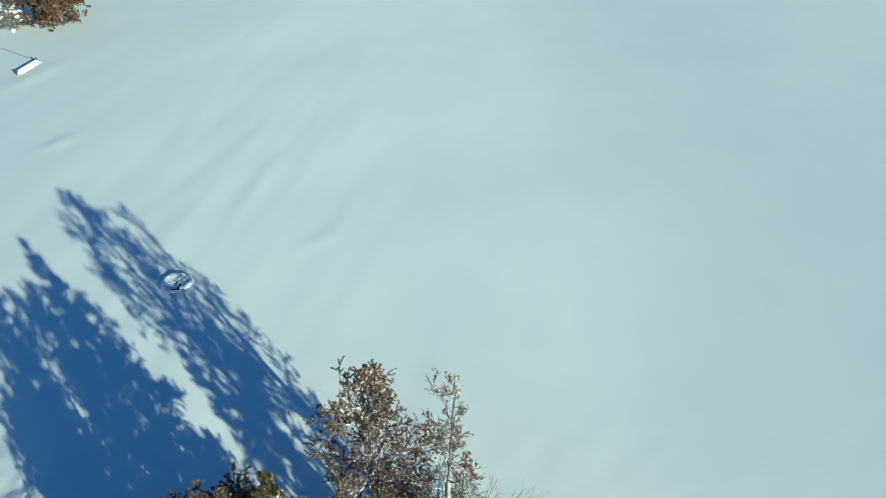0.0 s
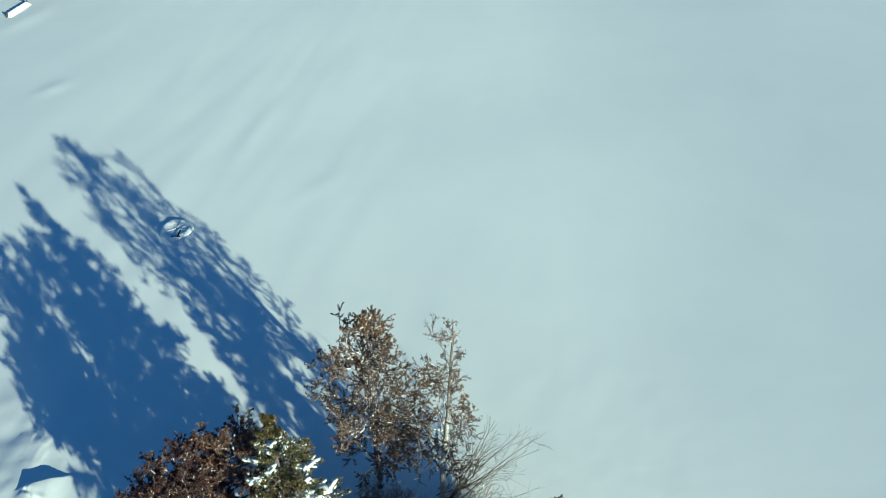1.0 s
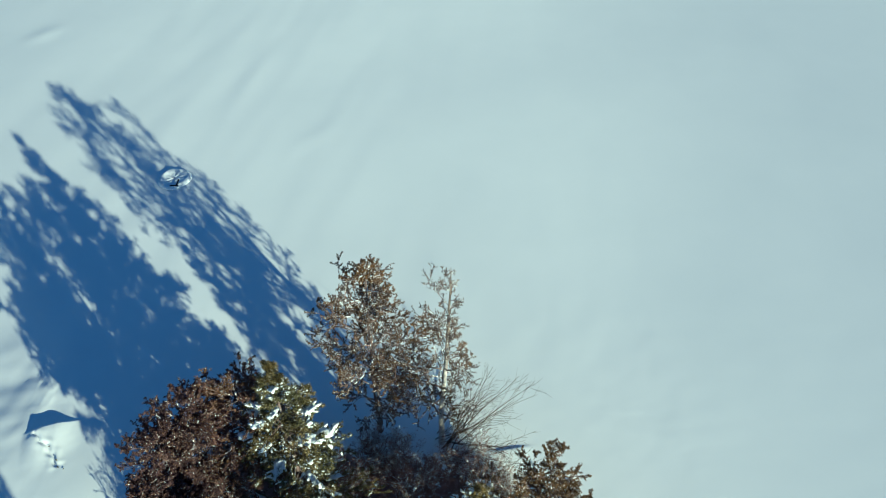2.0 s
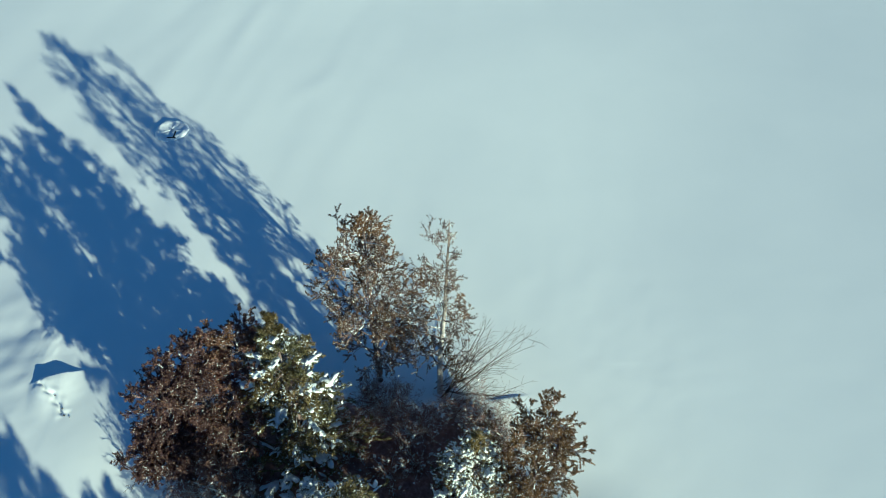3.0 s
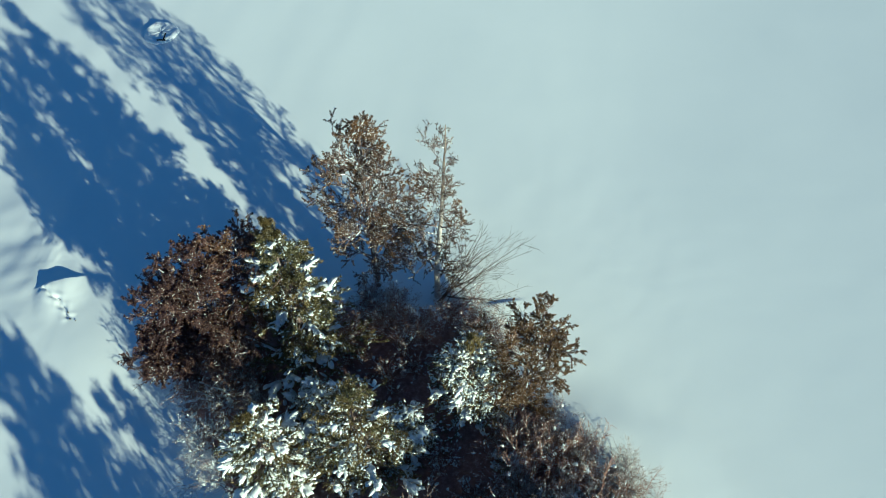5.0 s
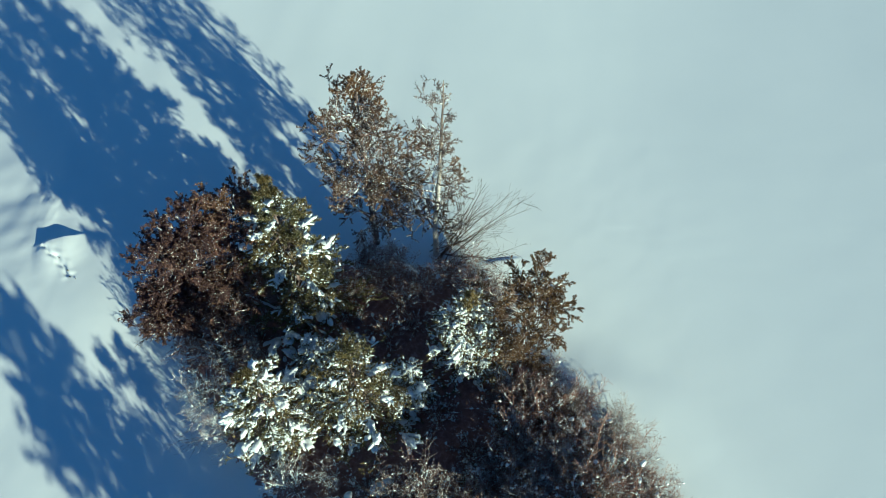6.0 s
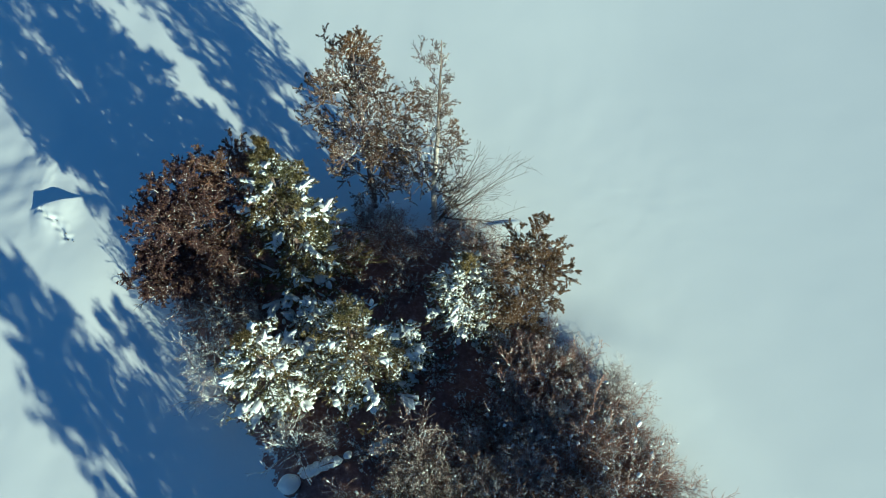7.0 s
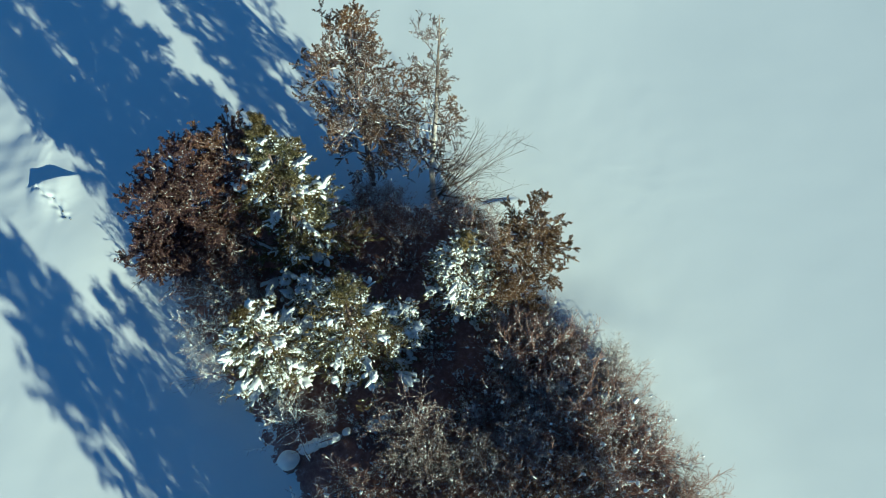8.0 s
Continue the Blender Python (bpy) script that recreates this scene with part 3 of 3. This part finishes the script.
conifer("low_conifer", stand(-3.0, 6.5), 27, 2.3, 0.9, "small shaded conifer with blue-shadowed snow on its boughs", snow=0.95, pad=1.3, size=0.17, whorls=9, needle=16000, fine=2.6, bare=0.05)
low = conifer("low_conifer", stand(3.2, 4.2), 26, 1.3, 0.75, "knee-high conifer white with snow among the shrubs", snow=0.9, pad=0.9, size=0.12, whorls=7, needle=9000, fine=2.6, bare=0.0)
for x, y, big in ((2.0, 5.0, 0.9), (1.1, 3.7, 0.8), (-2.4, 7.0, 0.8), (4.2, 3.9, 1.0)):
    copy_thing(low, stand(x, y, 100 * x, big))

# ---- brown trees on both flanks ----
SKIRT = ((0, 1.0), (0.3, 1.0), (0.6, 0.85), (0.85, 0.55), (1, 0.2))
DOME = ((0, 0.6), (0.25, 0.95), (0.5, 1.05), (0.8, 0.8), (1, 0.35))
leafy_tree("russet_tree", stand(-4.8, 9.2), 11, 4.7, 1.4, 0.08, "russet-leaved tree at the edge of the hedge, its leaves coloured as if shaded", M_LEAF_SHADED, 54000, 0.050, low=0.08, limbs=50, snow=70, shape=SKIRT)
# the next four have shade painted into their leaf colour
leafy_tree("russet_tree", stand(-5.9, 8.65), 12, 4.5, 1.2, 0.06, "low russet-leaved tree over blue-shaded snow", M_LEAF_DEEP_SHADE, 50000, 0.050, low=0.08, limbs=50, snow=60, shape=DOME)
leafy_tree("russet_tree", stand(-5.6, 8.0), 23, 2.0, 1.1, 0.05, "russet-leaved tree with leaves coloured dark for the shaded side of the hedge", M_LEAF_DEEP_SHADE, 9000, 0.046, low=0.05, limbs=36, snow=40, shape=SKIRT)
leafy_tree("russet_tree", stand(-6.25, 7.9), 14, 4.3, 1.0, 0.06, "small russet-leaved tree at the end of the hedge, its leaves coloured dark for shade", M_LEAF_DEEP_SHADE, 38000, 0.050, low=0.1, limbs=46, snow=60, shape=DOME)
leafy_tree("russet_tree", stand(-6.55, 7.4), 19, 2.9, 0.9, 0.05, "small russet-leaved tree beside lit snow", M_LEAF_DEEP_SHADE, 36000, 0.050, low=0.5, limbs=44, snow=60, shape=DOME)
leafy_tree("tan_leaved_tree", stand(2.25, 6.85), 13, 4.95, 1.1, 0.06, "tan-leaved tree beside the open snow", M_LEAF_TAN, 66000, 0.042, low=0.1, limbs=46, snow=90, shape=DOME)

# ---- shrubs of the hedge ----
G = "shrubs of the hedge"
LEAFY = shrub("hedge_shrub", stand(0.95, 8.7), 31, 2.0, 1.0, "dense brown shrub with withered leaves", 24, M_LEAF_MAROON, 6400, 0.036, M_TWIG, 600, group=G, split=(7, 5), pads=32, thick=0.009)
RED = shrub("hedge_shrub", stand(3.0, 5.1), 32, 2.0, 1.0, "red-brown thicket of fine twigs", 30, M_LEAF_MAROON, 5500, 0.028, M_TWIG_RED, 500, group=G, split=(8, 5), thick=0.0055, pads=34)
PALE = shrub("hedge_shrub", stand(4.5, 4.6), 33, 1.5, 0.8, "bare frosted shrub with pale twigs", 34, None, 0, 0.05, M_TWIG_PALE, 160, group=G, split=(9, 6), thick=0.006)
GREY = shrub("hedge_shrub", stand(-6.1, 6.2), 34, 1.5, 1.0, "bare grey shrub with snow-lined stems", 18, None, 0, 0.05, M_TWIG_PALE, 300, group=G, split=(7, 5), pads=22)
FROST = shrub("hedge_shrub", stand(-0.22, 3.0), 35, 2.5, 0.65, "shrub with frosted pale leaves", 26, M_LEAF_FROST, 8000, 0.048, M_TWIG, 420, group=G, pads=16)
TAN = shrub("hedge_shrub", stand(3.4, 2.9), 36, 2.0, 1.0, "low shrub with dull tan leaves and snow flecks", 28, M_LEAF_TAN, 6400, 0.032, M_TWIG, 500, group=G, split=(7, 5), pads=26, thick=0.008)
BRAMBLE = shrub("hedge_shrub", stand(0.1, 5.4), 37, 0.8, 0.8, "low tangle of bramble twigs carrying clots of snow", 26, M_LEAF_MAROON, 2000, 0.042, M_TWIG, 230, group=G, split=(6, 5), pads=36)
rng = np.random.default_rng(77)


def repeat(kind, spots):
    for x, y, size in spots:
        copy_thing(kind, stand(x, y, rng.uniform(0, 360), size * rng.uniform(0.9, 1.12), rng.uniform(0.85, 1.1)))


repeat(LEAFY, [(1.75, 8.3, .7), (3.0, 6.3, .55), (1.4, 3.9, .8), (0.6, 1.2, .9), (-1.9, 2.0, .7), (-6.6, 7.3, .7), (-6.2, 9.2, .8), (-2.9, 9.1, .6),
               (-0.4, 9.0, .7), (3.3, 4.1, 1.0), (-2.0, 9.9, .5), (0.5, 9.5, .55), (-1.5, 9.3, .6), (-1.9, 10.3, .45), (-1.2, 10.15, .45), (-2.4, 8.9, .6), (-0.9, 8.6, .65), (1.3, 8.9, .7), (-2.2, 1.1, 0.9)])
repeat(RED, [(4.9, 3.7, .9), (5.3, 2.5, .95), (4.4, 4.6, .65), (3.7, 5.6, .5), (5.9, 1.3, .9), (2.0, 4.9, 1.0), (2.5, 3.4, .8), (4.2, 2.1, 1.3), (1.6, 2.1, .8), (-0.9, 1.9, .7), (3.9, 3.2, 1.1), (2.9, 2.4, 1.0),
             (-1.1, 9.7, .55), (1.0, 3.1, .65), (1.85, 8.6, .5), (3.5, 4.8, .6)])
repeat(PALE, [(3.3, 5.3, .8), (5.2, 3.4, .9), (5.6, 2.5, .8), (6.1, 1.6, .8), (4.8, 4.9, .85), (3.9, 5.7, .7), (3.1, 6.4, .6), (1.5, 9.0, .5), (-4.7, 6.9, .6), (1.9, 3.0, 1.2), (3.7, 4.0, 1.0), (2.3, 2.6, 1.2)])
repeat(GREY, [(-3.3, 3.7, .7), (-5.2, 4.9, .9), (-5.6, 7.1, .9), (-4.0, 4.0, .7), (-2.4, 3.9, .7)])
repeat(FROST, [(2.35, 5.8, .6), (2.95, 5.6, .6), (1.7, 5.7, .5), (3.4, 5.1, .55), (3.9, 4.3, .6), (-0.65, 2.6, .8), (0.0, 2.3, .9), (2.3, 4.2, .8), (3.6, 2.2, .9), (1.2, 2.4, .8)])
repeat(TAN, [(5.3, 1.5, .75), (3.1, 1.6, 1.1), (5.0, 0.9, 1.0), (2.2, 1.4, 1.1), (4.4, 1.3, 1.0), (2.0, 3.7, 1.0)])
# the hedge goes on behind the drone
repeat(LEAFY, [(-1.2, -0.4, 1.1), (-0.6, -1.4, 1.2), (0.1, -2.2, 1.2), (-1.7, 0.7, 1.0), (-2.3, 0.1, 1.2), (-1.8, -1.1, 1.2), (3.2, -1.2, 1.2), (0.3, -0.6, 1.1)])
repeat(TAN, [(-1.5, -2.0, 1.2), (1.4, -1.8, 1.2), (4.8, -3.0, 1.2)])
repeat(RED, [(-1.0, 0.2, .9), (1.4, 0.2, 1.2), (4.0, 0.0, 1.1), (5.6, -0.6, 1.1), (2.8, -3.0, 1.2)])
# brambles fill the gaps between the larger plants
taken = []
while len(taken) < 24:
    x, y = rng.uniform(-7.2, 5.0), rng.uniform(1.8, 9.9)
    if in_hedge(np.array([x]), np.array([y]))[0] > 0.55 and all(math.hypot(x - a, y - b) > 0.75 for a, b in taken):
        taken.append((x, y))
        repeat(BRAMBLE, [(x, y, rng.uniform(0.9, 1.2))])

shrub("bare_shrub", stand(-3.35, 3.45), 41, 1.7, 1.0, "bare shrub of crooked stems lined with bright snow", stems=8, twig_mat=M_TWIG_PALE, snow=260, arch=0.03, split=(6, 3), thick=0.022)
shrub("bare_shrub", stand(-6.1, 5.7), 42, 1.5, 1.0, "bare tangled shrub lined with snow", stems=14, twig_mat=M_TWIG_PALE, snow=300, arch=0.05, split=(6, 4), thick=0.016)

shrub("bare_shrub", stand(-7.75, 7.8), 43, 1.0, 0.8, "bare dark shrub of thin twigs beside sunlit snow", stems=12, twig_mat=M_TWIG_BARE, snow=50, arch=0.02, split=(7, 4), thick=0.006)

fallen_trunk((-3.2, 2.85, 0.2), (-0.95, 3.6, 0.4), 0.15, 51, "snow-topped fallen trunk among the shrubs")
fallen_trunk((-7.2, 7.6, 0.8), (-5.5, 7.0, 0.6), 0.022, 53, "thin fallen stem lined with snow")
fallen_trunk((-6.9, 7.9, 0.9), (-6.1, 7.7, 0.7), 0.02, 54, "short fallen stem lined with snow")
fallen_trunk((-6.7, 6.7, 0.7), (-5.9, 6.8, 0.6), 0.02, 55, "thin fallen stem lined with snow")
fallen_trunk((-5.2, 8.5, 0.9), (-2.9, 7.5, 0.5), 0.045, 52, "thin dead trunk leaning through the shaded hedge")

# ---- trees that stand behind the drone and throw the broken shade on the snow ----
leafy_tree("russet_tree", stand(-0.2, -5.2), 15, 5.6, 1.15, 0.08, "russet-leaved tree in the hedge", M_LEAF_SHADED, 11000, 0.10, low=0.15, snow=40)
leafy_tree("russet_tree", stand(6.75, -2.0), 29, 6.0, 0.9, 0.08, "tall russet-leaved tree in the thick of the hedge", M_LEAF_SHADED, 8000, 0.10, low=0.25, limbs=30, snow=40, shape=DOME)
leafy_tree("russet_tree", stand(-1.9, -0.5), 28, 3.1, 0.75, 0.05, "low russet-leaved tree along the hedge", M_LEAF_SHADED, 9000, 0.07, low=0.2, limbs=22, snow=30, shape=DOME)
leafy_tree("russet_tree", stand(-1.2, -3.6), 16, 5.0, 1.15, 0.08, "russet-leaved tree further along the hedge", M_LEAF_SHADED, 10000, 0.10, low=0.15, snow=40)

# ---- the far bushes ----
leafy_tree("russet_tree", stand(-30.8, 56.6), 17, 4.0, 2.2, 0.07, "round brown-leaved bush tree on the far drift", M_LEAF_BROWN, 20000, 0.15, low=0.03, limbs=44, snow=120)
leafy_tree("russet_tree", stand(-34.0, 58.4), 18, 4.6, 2.4, 0.07, "broad brown-leaved bush tree on the far drift", M_LEAF_BROWN, 20000, 0.15, low=0.03, limbs=44, snow=160)
conifer("snowy_conifer", stand(-35.0, 56.6), 20, 2.2, 1.3, "small conifer bent under snow on the far drift", snow=1.0, pad=1.2, whorls=8, needle=21000, bare=0.0)


# ---- barrier, pole, ring, stump and stones ----


def slab(heap, cx, cy, cz, sx, sy, sz, chamfer=0.012):
    """A board with chamfered edges."""
    bm = bmesh.new()
    bmesh.ops.create_cube(bm, size=1)
    bmesh.ops.scale(bm, vec=(sx, sy, sz), verts=bm.verts)
    bmesh.ops.bevel(bm, geom=bm.edges[:], offset=chamfer, segments=1, affect='EDGES')
    bmesh.ops.triangulate(bm, faces=bm.faces[:])
    bm.verts.index_update()
    heap.add([(v.co.x + cx, v.co.y + cy, v.co.z + cz) for v in bm.verts], [[v.index for v in f.verts] for f in bm.faces])
    bm.free()


def board_fence():
    """A low board barrier, leaning and drifted over, between two short posts."""
    root = thing("low_barrier", stand(-29.05, 47.15, -8.5, 0.86, sink=0.05), "low dark board barrier buried under a smooth white drift", "barrier")
    for y, tilt in ((-1.36, 24), (1.36, -18)):
        h = Heap()
        slab(h, 0, 0, 0, 0.10, 0.09, 0.62)
        post = part("post", h, M_WOOD, root, "dark end post")
        post.matrix_basis = pose(-0.12, y, 0.2, 0, tilt, 0)
    for x, z in ((-0.14, 0.12), (-0.20, 0.27)):
        h = Heap()
        slab(h, x, 0, z, 0.035, 2.66, 0.13)
        part("board", h, M_WOOD, root)
    rng = np.random.default_rng(61)
    h = Heap()
    k = 26
    y = np.linspace(-1.3, 1.3, k)
    prof = np.array([(-0.30, -0.05), (-0.27, 0.24), (-0.19, 0.36), (-0.08, 0.33), (0.12, 0.15), (0.34, 0.01), (0.42, -0.06)])
    wob = rng.normal(size=(k, 1)) * 0.012
    end = np.minimum(1, (1.36 - np.abs(y)) / 0.12)[:, None]
    V = np.stack([np.broadcast_to(prof[:, 0], (k, 7)) + wob, np.broadcast_to(y[:, None], (k, 7)), np.where(prof[:, 1] > 0, prof[:, 1] * (0.75 + 0.25 * end), prof[:, 1]) + wob], -1)
    i, j = np.meshgrid(np.arange(k - 1), np.arange(6), indexing="ij")
    h.add(V, np.stack([i * 7 + j, i * 7 + j + 1, (i + 1) * 7 + j + 1, (i + 1) * 7 + j], -1).reshape(-1, 4))
    for e in (0, k - 1):
        h.add(V[e], [[0, 1, 6], [1, 2, 6], [2, 3, 6], [3, 4, 6], [4, 5, 6]])
    part("snow", h, M_SNOW, root, "smooth white drift", True)


def thin_pole():
    a, b = np.array([-29.6, 48.9]), np.array([-34.6, 52.6])
    root = thing("thin_pole", Matrix.Translation((a[0], a[1], soil(*a))), "thin dark pole lying half sunk in the snow", "pole")
    q = [a + (b - a) * u for u in np.linspace(0, 1, 9)]
    line = np.array([(p[0] - a[0], p[1] - a[1], soil(*p) - soil(*a) + 0.015) for p in q])
    h = Heap()
    tubes(h, line[None], taper(1, 9, 0.016, 0.012), 8)
    part("shaft", h, M_WOOD, root, smooth=True)


def well_ring():
    root = thing("well_ring", stand(-10.95, 22.4, 0, sink=0.03), "low round concrete ring capped with snow, with a black iron bracket", "well cover")
    h = Heap()
    k = 40
    a = np.arange(k) * 2 * np.pi / k
    rings = [(0.60, -0.25), (0.60, 0.05), (0.58, 0.08), (0.49, 0.08), (0.47, 0.05), (0.47, -0.25)]
    V = np.array([[(r * math.cos(t), r * math.sin(t), z) for t in a] for r, z in rings])
    i, j = np.meshgrid(np.arange(len(rings) - 1), np.arange(k), indexing="ij")
    h.add(V, np.stack([i * k + j, i * k + (j + 1) % k, (i + 1) * k + (j + 1) % k, (i + 1) * k + j], -1).reshape(-1, 4))
    part("ring", h, M_CONCRETE, root, "weathered concrete ring", True)
    rng = np.random.default_rng(62)
    h = Heap()
    t = np.arange(48) * 2 * np.pi / 48
    blanket = [(0.70, -0.12), (0.67, 0.06), (0.62, 0.125), (0.53, 0.14), (0.45, 0.10), (0.38, 0.075), (0.2, 0.085), (0.02, 0.09)]
    V = []
    for r, z in blanket:
        q = r + 0.018 * np.sin(3 * t + 1) + 0.014 * np.sin(7 * t) * (r > 0.3)
        V.append(np.stack([q * np.cos(t), q * np.sin(t), z + 0.012 * np.sin(4 * t + 9 * r) + 0.01 * np.sin(9 * t + 2)], -1))
    i, j = np.meshgrid(np.arange(len(blanket) - 1), np.arange(48), indexing="ij")
    h.add(np.array(V), np.stack([i * 48 + j, i * 48 + (j + 1) % 48, (i + 1) * 48 + (j + 1) % 48, (i + 1) * 48 + j], -1).reshape(-1, 4))
    part("snow_cap", h, M_SNOW, root, "rounded cap of snow", True)
    h = Heap()
    slab(h, 0.16, -0.56, 0.15, 0.34, 0.04, 0.05, 0.006)
    slab(h, 0.26, -0.38, 0.18, 0.04, 0.36, 0.05, 0.006)
    part("bracket", h, M_IRON, root, "black iron bracket")


def snowy_stump():
    root = thing("stump", stand(-3.42, 2.62, 20, sink=0.1), "old tree stump under a round cap of snow", "stump")
    rng = np.random.default_rng(64)
    h = Heap()
    z = np.array([0.0, 0.12, 0.3, 0.48])
    line = np.stack([0.02 * z, 0.0 * z, z], -1)
    tubes(h, line[None], np.array([[0.30, 0.24, 0.21, 0.20]]), 12)
    part("trunk", h, M_BARK, root, smooth=True)
    h = Heap()
    clumps(h, rng, np.array([[0.0, 0.0, 0.47]]), np.array([[1.0, 0.2, 0]]), 0.27, 0.25, 0.24, BALL3, 0.10)
    part("snow_cap", h, M_SNOW, root, "rounded cap of snow", True)


snowy_stump()
board_fence()
thin_pole()
well_ring()

rng = np.random.default_rng(63)
for q in (0.55, 0.9, 1.0, 1.12):
    x, y = -11.78 + 1.15 * q + rng.normal() * 0.04, 10.65 - 1.09 * q + rng.normal() * 0.04
    size = rng.uniform(0.015, 0.03)
    root = thing("stone", stand(x, y, rng.uniform(0, 360), sink=-0.02), "dark stone showing through the broken snow bank", "stone", "stones of the snow bank")
    h = Heap()
    clumps(h, rng, np.zeros((1, 3)), np.array([[1.0, 0, 0]]), size * 1.4, size * 0.7, size * 0.8, BALL2, 0.3)
    part("rock", h, M_STONE, root)
